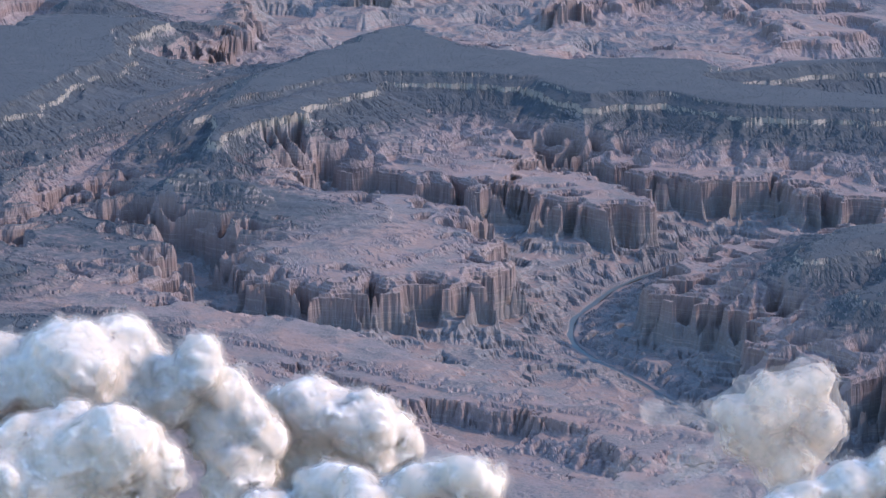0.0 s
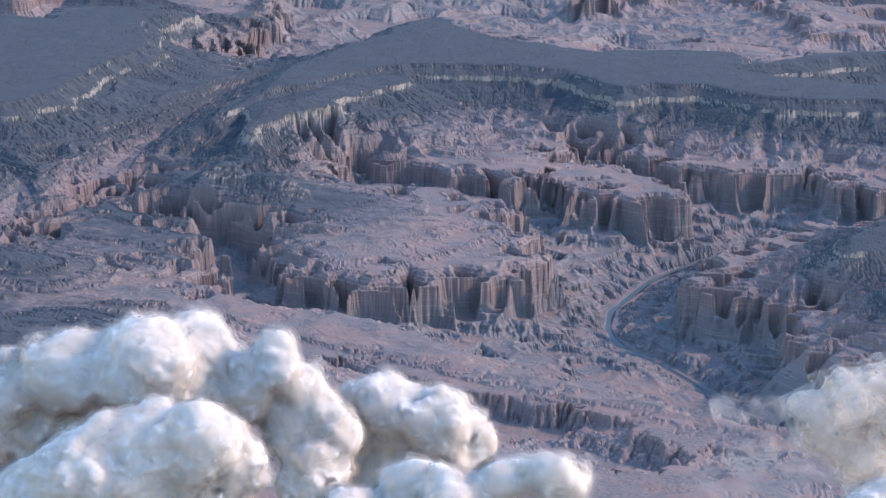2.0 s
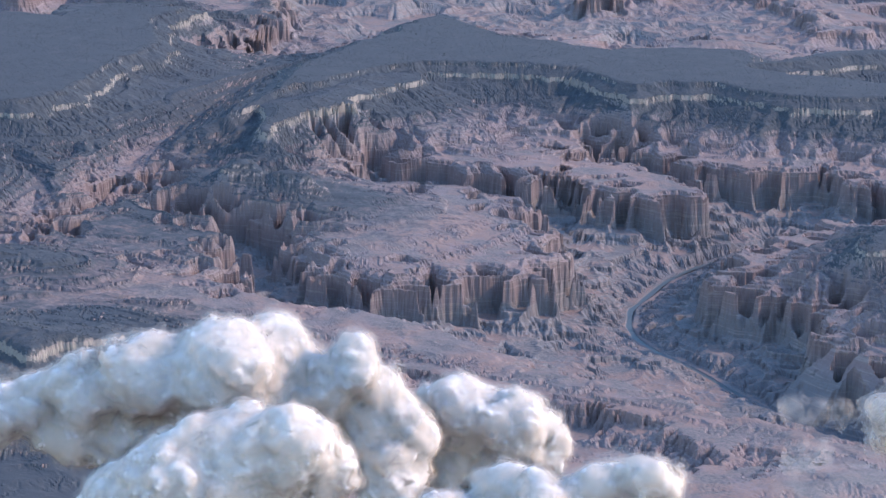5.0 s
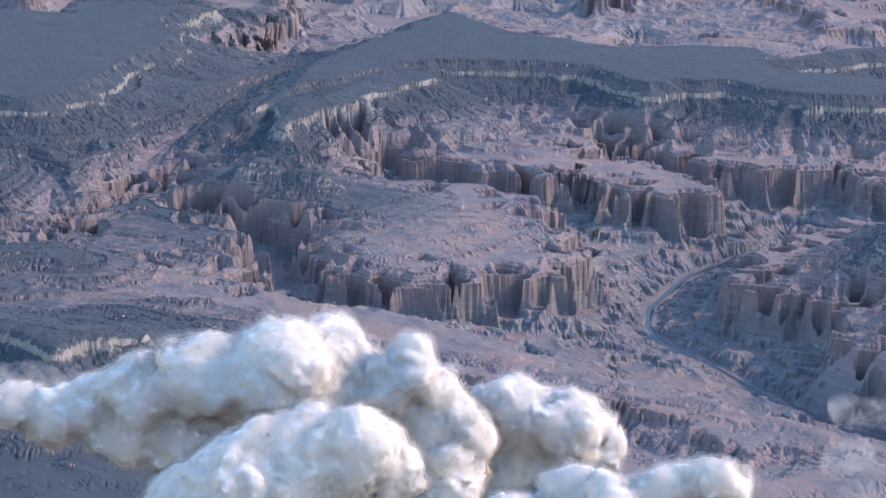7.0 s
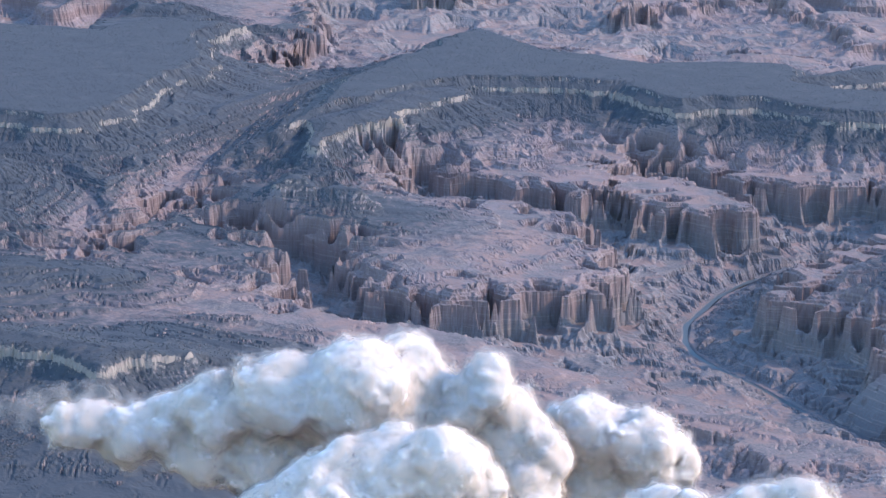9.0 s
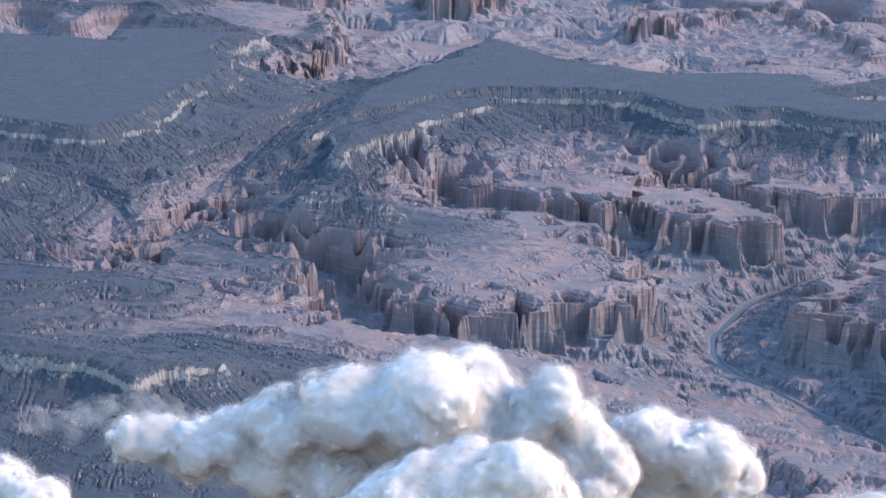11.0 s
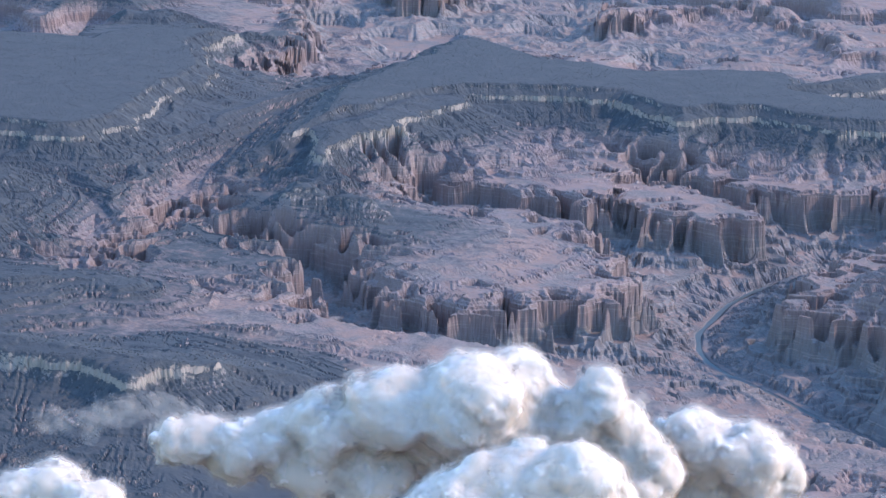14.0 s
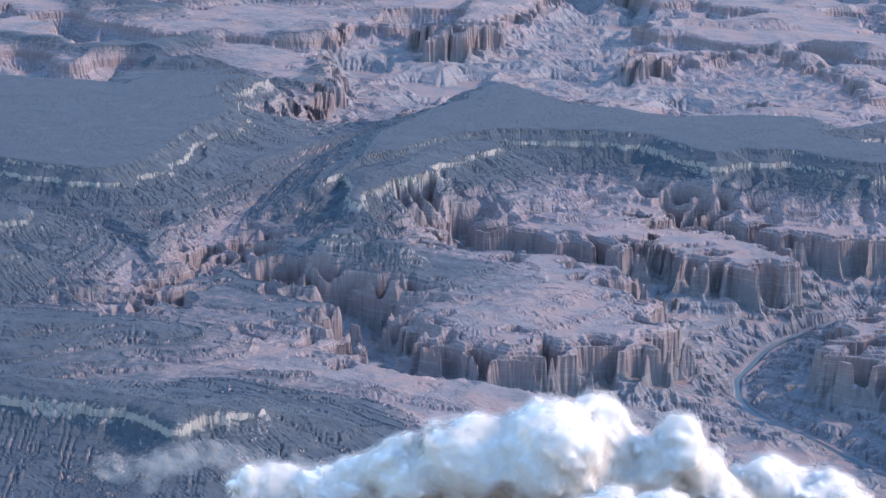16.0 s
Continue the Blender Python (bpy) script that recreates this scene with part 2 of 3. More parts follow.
RIM_LEFT_SPUR = [
    (-616, 2532), (-518, 2534), (-491, 2573), (-472, 2558), (-447, 2501), (-471, 2477), (-520, 2449), (-588, 2395),
]

RIM_LEFT_KNOB = [
    (-580, 2355), (-500, 2359), (-470, 2342), (-483, 2318), (-564, 2275),
]

RIM_RIGHT = [
    (342, 2228), (367, 2283), (403, 2343), (442, 2374), (562, 2385), (525, 2171), (431, 2166), (426, 2251), (380, 2219), (350, 2206),
]

RIM_RIGHT_LOW = [
    (382, 2129), (417, 2174), (526, 2177), (509, 2079), (407, 2093), (388, 2101),
]

PYRAMID = [
    (-219, 2442), (-216, 2490), (-200, 2493), (-185, 2447),
]

PYRAMID_TWO = [
    (-172, 2445), (-160, 2461), (-143, 2440),
]


def waves(x, y, size, seed):
    """Smooth gradient noise, about -1 to 1, with features of that size."""
    table = np.random.RandomState(seed)
    turn = table.rand(256, 256).astype(np.float32) * 6.2832
    gx, gy = np.cos(turn), np.sin(turn)
    u, v = x / size, y / size
    iu, iv = np.floor(u).astype(np.int64), np.floor(v).astype(np.int64)
    fu, fv = (u - iu).astype(np.float32), (v - iv).astype(np.float32)
    su, sv = fu * fu * fu * (fu * (fu * 6 - 15) + 10), fv * fv * fv * (fv * (fv * 6 - 15) + 10)

    def corner(a, b):
        i, j = (iu + a) & 255, (iv + b) & 255
        return gx[i, j] * (fu - a) + gy[i, j] * (fv - b)

    low = corner(0, 0) * (1 - su) + corner(1, 0) * su
    top = corner(0, 1) * (1 - su) + corner(1, 1) * su
    return (low * (1 - sv) + top * sv) * 1.6


def layered(x, y, size, seed, octaves=4, gain=0.5):
    return sum(waves(x, y, size / 2 ** k, seed + k) * gain ** k for k in range(octaves))


def to_line(x, y, line, closed):
    """Distance to a polyline in plan; inside a closed one it is negative."""
    best = np.full(x.shape, 1e12, np.float32)
    inside = np.zeros(x.shape, bool)
    ends = zip(line, line[1:] + line[:1]) if closed else zip(line, line[1:])
    for (ax, ay), (bx, by) in ends:
        dx, dy = bx - ax, by - ay
        k = np.clip(((x - ax) * dx + (y - ay) * dy) / (dx * dx + dy * dy), 0, 1)
        best = np.minimum(best, (x - ax - k * dx) ** 2 + (y - ay - k * dy) ** 2)
        if closed and ay != by:
            inside ^= ((ay > y) != (by > y)) & (x < ax + (y - ay) * dx / dy)
    best = np.sqrt(best)
    return np.where(inside, -best, best)


def to_spine(x, y, line, fall):
    """Height of a ridge that falls away evenly on both sides of a line of (x, y, height)."""
    best = np.full(x.shape, -1e6, np.float32)
    for (ax, ay, az), (bx, by, bz) in zip(line, line[1:]):
        dx, dy = bx - ax, by - ay
        k = np.clip(((x - ax) * dx + (y - ay) * dy) / (dx * dx + dy * dy), 0, 1)
        best = np.maximum(best, az + (bz - az) * k - fall * np.hypot(x - ax - k * dx, y - ay - k * dy))
    return best


def ease(v, a, b):
    k = np.clip((v - a) / (b - a), 0, 1)
    return k * k * (3 - 2 * k)


def billows(x, y, size, seed):
    """Rounded hollows between sharp spurs, about -0.6 to 1."""
    return np.sqrt(waves(x, y, size, seed) ** 2 + 0.004) * 2.2 - 0.65


VOID = LIP_SIDE + [(70, 2440), (60, 2495), (0, 2530), (-60, 2545), (-120, 2570)] + LIP_WALL + [(240, 2590), (215, 2660), (150, 2710), (112, 2745)] + LIP_UPPER + LIP_SOFT + LIP_NEAR
SPINES = (  # ridges on the platforms, and how steeply they fall
    ([(-250, 2470, 74), (-205, 2437, 80), (-147, 2432, 79), (-110, 2405, 77), (-73, 2437, 76), (-20, 2450, 68), (30, 2465, 57)], 0.065),
    ([(-460, 2160, 84), (-330, 2180, 76), (-250, 2195, 63)], 0.14), ([(-480, 2400, 92), (-411, 2423, 82), (-375, 2545, 77), (-352, 2600, 76)], 0.38),
    ([(20, 2640, 66), (90, 2620, 61), (220, 2580, 57)], 0.35), ([(-20, 1985, 66), (70, 1915, 66), (180, 1850, 64), (330, 1700, 64)], 0.10))
VALLEYS = (  # dry courses through the upper land
    ([(-190, 3060, 82), (-255, 2930, 76), (-290, 2780, 68), (-325, 2640, 60), (-338, 2540, 54), (-330, 2490, 44)], 0.42),
    ([(-350, 2120, 66), (-250, 2080, 60), (-140, 2040, 58), (-40, 1960, 54), (60, 1870, 50), (180, 1790, 44)], 0.20),
    ([(-560, 2560, 86), (-440, 2560, 72), (-400, 2490, 64), (-390, 2380, 56)], 0.35))
RIMS = (  # plan, stage of its top, how far its slopes may reach
    (RIM_MIDDLE, 100, 230), (RIM_LEFT, 100, 200), (RIM_NEAR, 97.5, 80), (KNOB_NEAR, 92, 36), (FIN, 99, 150), (RIM_LEFT_SPUR, 95, 80), (RIM_LEFT_KNOB, 94, 60),
    (RIM_RIGHT, 94, 110), (RIM_RIGHT_LOW, 92.4, 70), (RIM_TERRACE, 95, 120), (PYRAMID, 93.8, 46), (PYRAMID_TWO, 93.2, 40))
# The beds: stage of wear against height. Hard beds stand as cliffs, soft ones lie as slopes.
STAGE = [0, 8, 17, 17.6, 27, 27.5, 37, 37.4, 43, 43.4, 47.2, 48.2, 48.6, 49.6, 51.6, 51.9, 54.4, 54.8, 57.0, 57.3, 60.8, 61.1, 64.2, 64.4, 67, 67.4, 72, 72.3, 74, 74.2, 80, 80.3, 84, 84.4, 94.0, 94.4, 98.7, 99.1, 100, 130]
HEIGHT = [0, 7, 12, 15, 20, 22.0, 27, 29, 33, 34.4, 37.5, 45, 45.6, 55, 56, 58.6, 59.6, 60.8, 62.0, 65.2, 66.4, 67.8, 69.0, 71.6, 72.4, 73.6, 75.0, 77.6, 78.2, 79.4, 81.4, 82.8, 84, 85.2, 92.6, 97.2, 103.4, 105.8, 107.5, 112]


def wear_stage(x, y):
    """How far the land is worn down at each place: 100 at the rims, 50 at the canyon lip, 0 at the river."""
    wide, mid = layered(x, y, 160, 3), layered(x, y, 48, 11)
    lip = np.minimum(to_line(x, y, VOID, True), to_line(x, y, VOID_FAR, True))
    wild = np.where(y > 3250, 130 * (layered(x, y, 260, 61, 3, 0.6) - 0.12) * ease(y, 3250, 3450) - 60 * (1 - ease(y, 3250, 3450)), -400)
    turn_x, turn_y = x + 9 * waves(x, y, 40, 51), y + 9 * waves(x, y, 40, 52)
    bays, nooks = billows(turn_x, turn_y, 60, 31), billows(turn_x, turn_y, 29, 32)
    lip = lip + 3 * mid - (22 * bays + 33 * nooks + 6 * billows(turn_x, turn_y, 11, 37)) * (0.3 + 0.7 * ease(to_line(x, y, LIP_SOFT, False), 20, 60))
    deep, back = np.clip(-lip, 0, None), np.clip(lip, 0, None)
    low = np.full(x.shape, 50, np.float32)
    side, middle = np.interp(x, [-340, -140, 0, 100, 156], [36, 31, 24, 15, 6]), np.interp(x, [-46, 60, 199], [44, 36, 12])
    for line, floor in ((RIVER, -1.5), (CREEK_SIDE, side), (CREEK_MIDDLE, middle), (CREEK_FAR, 22)):
        d = np.clip(to_line(x, y, line, False) - 2, 0, None)
        share = d / (d + deep + 0.01)
        low = np.minimum(low, floor + (50 - floor) * np.interp(share, [0, 0.06, 0.3, 0.6, 0.82, 0.93, 1], [0, 0.15, 0.30, 0.50, 0.70, 0.85, 1]))
    low = low + 7 * layered(x, y, 62, 41, 3, 0.6) * 4 * (low / 50) * (1 - low / 50)
    up = np.full(x.shape, 50, np.float32)
    for rim, top, reach in RIMS:
        out = to_line(x, y, rim, True) + (7 * wide + 4 * mid + 6 * bays + 1.0 * nooks if reach > 100 else 2 * mid + 2 * nooks)
        brow = 22 if top > 98 else 3
        crest = top - (5.4 if top > 98 else 1) * np.clip(out / brow, 0, 1)
        far = np.clip(out - brow, 0, None)
        limit = np.minimum(back + 1, reach)
        share = far / (far + limit)
        up = np.maximum(up, np.where(out < 0, top + np.clip(-out, 0, 60) * 0.08, crest - (crest - 50) * np.clip(1.15 * (1 - (1 - share) ** 1.3), 0, 1)))
    up = np.maximum(up, 50 + 4 * ease(back, 0, 7))
    inner = ease(back, 0, 25)
    to_stage = lambda z: np.interp(z, HEIGHT, STAGE)
    for line, fall in SPINES:
        up = np.maximum(up, 50 + (to_stage(to_spine(x, y, line, fall)) - 50) * inner)
    for line, fall in VALLEYS:
        up = np.minimum(up, np.maximum(to_stage(-to_spine(x, y, [(p, q, -r) for p, q, r in line], fall)), 46))
    up = up + np.where(up < 90, 3.2 * wide + 1.1 * mid, 0.4 * mid) * ease(back, 0, 50)
    up = np.where(y > 3300, np.minimum(up, 96) + 20 * ease(layered(x, y, 210, 66, 3, 0.5), -0.1, 0.9) * ease(y, 3300, 3500) * (up < 80), up)
    stage = np.where(lip < 0, low, up)
    return np.minimum(stage, 52 + (np.clip(-wild, 0, None)) * 0.8 - np.clip(wild, 0, 90) * 0.42)


def rained_on(h, rounds, cell):
    """Let rain cut gullies: water runs to the lowest neighbour, and wears the more the more of it there is."""
    rows, columns = h.shape
    count = rows * columns
    here = np.arange(count)
    ways = [(-1, -1), (-1, 0), (-1, 1), (0, -1), (0, 1), (1, -1), (1, 0), (1, 1)]
    water = np.ones(count)
    least = h - np.interp(h, [30, 46, 54, 85], [10, 9, 4.5, 3])
    for k in range(rounds):
        edge = np.pad(h, 1, mode="edge")
        steep = np.full(h.shape, 0.0)
        to = here.reshape(h.shape).copy()
        for dy, dx in ways:
            other = edge[1 + dy:1 + dy + rows, 1 + dx:1 + dx + columns]
            fall = (h - other) / (cell * math.hypot(dy, dx))
            better = fall > steep
            steep = np.where(better, fall, steep)
            to = np.where(better, here.reshape(h.shape) + dy * columns + dx, to)
        to = np.clip(to.ravel(), 0, count - 1)
        moving = steep.ravel() > 0
        for again in range(14 if k else 60):
            water = 1 + np.bincount(to[moving], weights=water[moving], minlength=count)
        drop = h.ravel() - h.ravel()[to]
        soft = np.interp(h.ravel(), [5, 30, 46, 62, 75, 88, 93], [0.45, 0.7, 0.65, 0.16, 0.2, 0.2, 0.05])
        cut = np.minimum(RAIN * soft * np.sqrt(np.minimum(water, 110)) * steep.ravel(), 0.7 * drop)
        h = np.maximum((h.ravel() - cut).reshape(h.shape), least)
        edge = np.pad(h, 1, mode="edge")
        even = (edge[:-2, 1:-1] + edge[2:, 1:-1] + edge[1:-1, :-2] + edge[1:-1, 2:]) / 4
        h = np.where(steep > 0, h + 0.006 * (even - h), 0.5 * h + 0.5 * even)
    return h


RAIN = 0.34
# two sheets of worn land: cell, from and to in plan
SHEETS = ((1.7, -740, 720, 1480, 3360), (3.2, -1010, 930, 3220, 4860))


def worn_sheet(sheet):
    cell, x0, x1, y0, y1 = sheet
    gx, gy = np.meshgrid(np.arange(x0, x1, cell, dtype=np.float32), np.arange(y0, y1, cell, dtype=np.float32))
    rough = layered(gx, gy, 30, 81, 4, 0.55)
    return rained_on(wear_stage(gx, gy) + 0.18 * rough, 15, cell)


WORN = [worn_sheet(sheet) for sheet in SHEETS]


def smooth_pick(field, sheet, x, y):
    """Values of a sheet between its points, by cubic weights."""
    cell, x0, _, y0, _ = sheet
    u, v = (x - x0) / cell, (y - y0) / cell
    rows, columns = field.shape
    u, v = np.clip(u, 1.01, columns - 3.01), np.clip(v, 1.01, rows - 3.01)
    iu, iv = u.astype(np.int64), v.astype(np.int64)
    fu, fv = u - iu, v - iv

    def weights(t):
        return (-0.5 * t + t * t - 0.5 * t ** 3, 1 - 2.5 * t * t + 1.5 * t ** 3, 0.5 * t + 2 * t * t - 1.5 * t ** 3, -0.5 * t * t + 0.5 * t ** 3)

    wu, wv = weights(fu), weights(fv)
    flat, start = field.ravel(), (iv - 1) * columns + iu - 1
    out = 0
    for b in range(4):
        out = out + wv[b] * sum(wu[a] * flat[start + b * columns + a] for a in range(4))
    return out


def land_height(x, y):
    """The height of the land at many places (flat lists of x and y)."""
    x, y = x.astype(np.float32), y.astype(np.float32)
    wide, small = waves(x, y, 60, 93), layered(x, y, 9, 23, 3, 0.6)
    # the cliffs' plan is notched at a small scale
    px = x + 1.2 * waves(x, y, 7, 35) + 0.6 * waves(x, y, 3.2, 36)
    py = y + 1.1 * (billows(x, y, 9, 33) - 0.1) + 0.6 * (billows(x, y, 3.8, 34) - 0.1)
    stage = 55 + 12 * layered(x, y, 420, 91, 5, 0.5)
    tilt = np.full(x.shape, 0.1)
    inner = np.zeros(x.shape, bool)
    for field, sheet in reversed(list(zip(WORN, SHEETS))):
        cell, x0, x1, y0, y1 = sheet
        inside = (x > x0 + 12) & (x < x1 - 12) & (y > y0 + 12) & (y < y1 - 12)
        value = smooth_pick(field, sheet, px[inside], py[inside])
        tilt[inside] = smooth_pick(np.hypot(*np.gradient(field)) / cell, sheet, x[inside], y[inside])
        share = np.where(inner[inside], 1 - ease(y[inside], y1 - 110, y1 - 15), 1)
        stage[inside] = stage[inside] * (1 - share) + value * share
        inner |= inside
    stage = stage + 0.22 * small * np.interp(stage, [49, 53, 84, 92], [1.2, 0.4, 0.6, 0.4])
    hard = np.interp(stage + 0.5 * wide, STAGE, HEIGHT)
    easy = np.interp(stage, [0, 50, 91, 100, 130], [0, 55, 90.5, 107.5, 112])
    lip = to_line(x, y, LIP_SOFT, False)
    blend = 0.75 * (1 - ease(lip + 12 * wide, 25, 70)) + 0.04
    broken = layered(x, y, 42, 95, 3, 0.6)
    blend = np.maximum(blend, 0.8 * ease(broken, 0.05, 0.4) * ease(stage, 86, 91))
    # ledges die away on gentle ground
    blend = np.maximum(blend, (0.88 - 0.55 * ease(tilt, 0.13, 0.45)) * ease(stage, 50.5, 52.5) * (1 - ease(stage, 86, 91)))
    blend = np.maximum(blend, 0.65 * ease(y, 3280, 3420))
    z = hard + blend * (easy - hard)
    z = np.maximum(z, 0.9 + 0.25 * small)
    river = to_line(x, y, RIVER, False)
    bed = (1.5 + 1.3 * waves(x, y, 38, 97)) * (0.35 + 0.65 * ease(y, 2190, 2250))
    return np.minimum(z, np.interp(river - bed, [-1, 0, 2.2, 40, 9000], [-2.2, -1.2, 0.9, 60, 18000]))


def patch_lines(parts):
    """One list of values from several even runs (start, end, count)."""
    return np.concatenate([np.linspace(a, b, n, endpoint=False) for a, b, n in parts])


def build_woods(x, y, z):
    """Small crowns strewn over the high, gentle ground, thicker in some places than in others."""
    rnd = np.random.RandomState(8)
    lean = np.maximum(np.abs(z[1:-1, 2:] - z[1:-1, :-2]) / 2.7, np.abs(z[2:, 1:-1] - z[:-2, 1:-1]) / (np.abs(y[2:, 1:-1] - y[:-2, 1:-1]) + 0.1))
    cx, cy, cz = x[1:-1, 1:-1], y[1:-1, 1:-1], z[1:-1, 1:-1]
    thick = 0.24 + 0.24 * layered(cx, cy, 34, 71, 3, 0.6)
    fit = (cy > 1560) & (cy < 4300) & (np.abs(cx) < 0.22 * (cy + 600)) & (lean < 0.35) & (cz > 84 + 8 * layered(cx, cy, 50, 73))
    fit &= rnd.rand(*cx.shape) < thick * np.clip(cy / 2600, 0.6, 1.6) ** 0.5
    at = np.argwhere(fit)
    at = at[rnd.permutation(len(at))[:26000]]
    i, j = at[:, 0], at[:, 1]
    foot = np.stack([cx[i, j], cy[i, j], cz[i, j] - 0.5], 1)
    foot[:, :2] += rnd.uniform(-1.0, 1.0, (len(at), 2))
    wide, tall = 0.35 + 0.45 * rnd.rand(len(at)), 0.8 + 0.7 * rnd.rand(len(at))
    spin = rnd.rand(len(at)) * 6.28
    rings = [np.stack([wide * k * np.cos(spin + a), wide * k * np.sin(spin + a), tall * h], 1) for a, k, h in
             ((0, 1, 0.4), (1.4, 0.8, 0.5), (3.0, 1.05, 0.35), (4.6, 0.85, 0.45), (1.0, 0.15, 1.0), (2.0, 0.2, 0.0))]
    corners = (foot[:, None, :] + np.stack(rings, 1)).reshape(-1, 3)
    sides = np.array([(0, 1, 4), (1, 2, 4), (2, 3, 4), (3, 0, 4), (1, 0, 5), (2, 1, 5), (3, 2, 5), (0, 3, 5)])
    faces = (np.arange(len(at))[:, None, None] * 6 + sides[None]).reshape(-1, 3)
    me = bpy.data.meshes.new("woodland")
    me.vertices.add(len(corners))
    me.vertices.foreach_set("co", corners.astype(np.float32).ravel())
    me.loops.add(faces.size)
    me.loops.foreach_set("vertex_index", faces.astype(np.int32).ravel())
    me.polygons.add(len(faces))
    me.polygons.foreach_set("loop_start", np.arange(0, faces.size, 3, dtype=np.int32))
    me.update(calc_edges=True)
    me.materials.append(LEAVES)
    return tagged(new("woodland", me), "dark evergreen woods scattered over the high plateaus", "woods", kind="stuff")


def build_land():
    turn = np.radians(patch_lines([(-75, -11.7, 40), (-11.7, 10.4, COLUMNS), (10.4, 76, 40)]))
    # rows lie closer where the land is steep, so that cliffs keep their ledges
    probe, depth = np.radians(np.linspace(-11.7, 10.4, 330)), 2160 + np.arange(0, 3290, 1.6)
    pa, pr = np.meshgrid(probe, depth)
    pz = land_height((pr * np.sin(pa)).ravel(), (pr * np.cos(pa) - 600).ravel()).reshape(pa.shape)
    rise = np.diff(pz, axis=0)
    load = (0.30 * 1.6 + np.clip(rise, 0, 14) + 0.3 * np.clip(-rise, 0, 14)) / (depth[1:, None] - 400)
    for again in range(3):
        sides = np.pad(load, ((0, 0), (5, 5)), mode="edge")
        load = sum(sides[:, k:k + load.shape[1]] for k in range(11)) / 11
    total = np.concatenate([np.zeros((1, load.shape[1])), np.cumsum(load, axis=0)])
    total /= total[-1]
    spaced = np.stack([np.interp(np.linspace(0, 1, ROWS), total[:, k], depth) for k in range(len(probe))], 1)
    at = np.interp(turn, probe, np.arange(len(probe)))
    left = np.minimum(at.astype(int), len(probe) - 2)
    middle = spaced[:, left] + (spaced[:, left + 1] - spaced[:, left]) * (at - left)
    edge = np.ones(len(turn))
    r = np.concatenate([np.linspace(200, 2160, 30, endpoint=False)[:, None] * edge, middle, np.linspace(depth[-1], 9600, 30)[1:, None] * edge])
    a = np.broadcast_to(turn, r.shape)
    x, y = (r * np.sin(a)), (r * np.cos(a) - 600)
    z = land_height(x.ravel(), y.ravel()).reshape(x.shape)
    rows, columns = x.shape
    places = np.stack([x, y, z], -1).reshape(-1, 3).astype(np.float32)
    i = (np.arange(rows - 1)[:, None] * columns + np.arange(columns - 1)[None, :]).reshape(-1)
    quads = np.stack([i, i + 1, i + columns + 1, i + columns], -1).astype(np.int32)[:, ::-1]
    build_woods(x, y, z)
    me = bpy.data.meshes.new("ground")
    me.vertices.add(len(places))
    me.vertices.foreach_set("co", places.ravel())
    me.loops.add(quads.size)
    me.loops.foreach_set("vertex_index", np.ascontiguousarray(quads).ravel())
    me.polygons.add(len(quads))
    me.polygons.foreach_set("loop_start", np.arange(0, quads.size, 4, dtype=np.int32))
    me.update(calc_edges=True)
    me.polygons.foreach_set("use_smooth", np.zeros(len(quads), bool))
    me.materials.append(ROCK)
    return tagged(new("ground", me), "red and grey layered desert canyon land with cliffs, ledges and dark wooded plateaus", "canyon", kind="structure")


COLUMNS, ROWS = 880, 1180
build_land()


def build_river():
    bm = bmesh.new()
    pts = [Vector((px, py, 0)) for px, py in RIVER]
    fine_pts = []
    for k in range(len(pts) - 1):
        p0, p1, p2, p3 = pts[max(k - 1, 0)], pts[k], pts[k + 1], pts[min(k + 2, len(pts) - 1)]
        for s in range(8):
            t = s / 8
            fine_pts.append(0.5 * (2 * p1 + (p2 - p0) * t + (2 * p0 - 5 * p1 + 4 * p2 - p3) * t * t + (3 * p1 - p0 - 3 * p2 + p3) * t ** 3))
    last = None
    for k in range(1, len(fine_pts) - 1):
        side = (fine_pts[k + 1] - fine_pts[k - 1]).normalized().cross(Vector((0, 0, 1))) * 2.8
        pair = [bm.verts.new(fine_pts[k] - side), bm.verts.new(fine_pts[k] + side)]
        if last:
            bm.faces.new((last[0], last[1], pair[1], pair[0]))
        last = pair
    me = bpy.data.meshes.new("river")
    bm.to_mesh(me)
    me.materials.append(WATER)
    return tagged(new("river", me), "calm grey-green river winding along the canyon floor", "river", kind="structure")


build_river()


# ---- clouds ----
import itertools


def part(name, me, mat, parent, label=""):
    me.materials.append(mat)
    ob = new(name, me)
    ob.parent = parent
    ob.matrix_parent_inverse = Matrix.Translation(parent.location).inverted()
    if label:
        ob["label"] = label
    return ob


def puff_noise(p, size, seed):
    """Smooth noise in space, about -1 to 1, for many places at once."""
    table = np.random.RandomState(seed)
    way = table.randn(4096, 3).astype(np.float32)
    way /= np.linalg.norm(way, axis=1)[:, None]
    q = p / size + table.rand(3).astype(np.float32) * 50
    cell = np.floor(q).astype(np.int64)
    f = (q - cell).astype(np.float32)
    w = f * f * f * (f * (f * 6 - 15) + 10)
    total = np.zeros(len(p), np.float32)
    for a, b, c in itertools.product((0, 1), repeat=3):
        k = ((cell[:, 0] + a) * 73856093 ^ (cell[:, 1] + b) * 19349663 ^ (cell[:, 2] + c) * 83492791) & 4095
        share = (w[:, 0] if a else 1 - w[:, 0]) * (w[:, 1] if b else 1 - w[:, 1]) * (w[:, 2] if c else 1 - w[:, 2])
        total += share * (way[k] * (f - np.array((a, b, c), np.float32))).sum(1)
    return total * 1.7


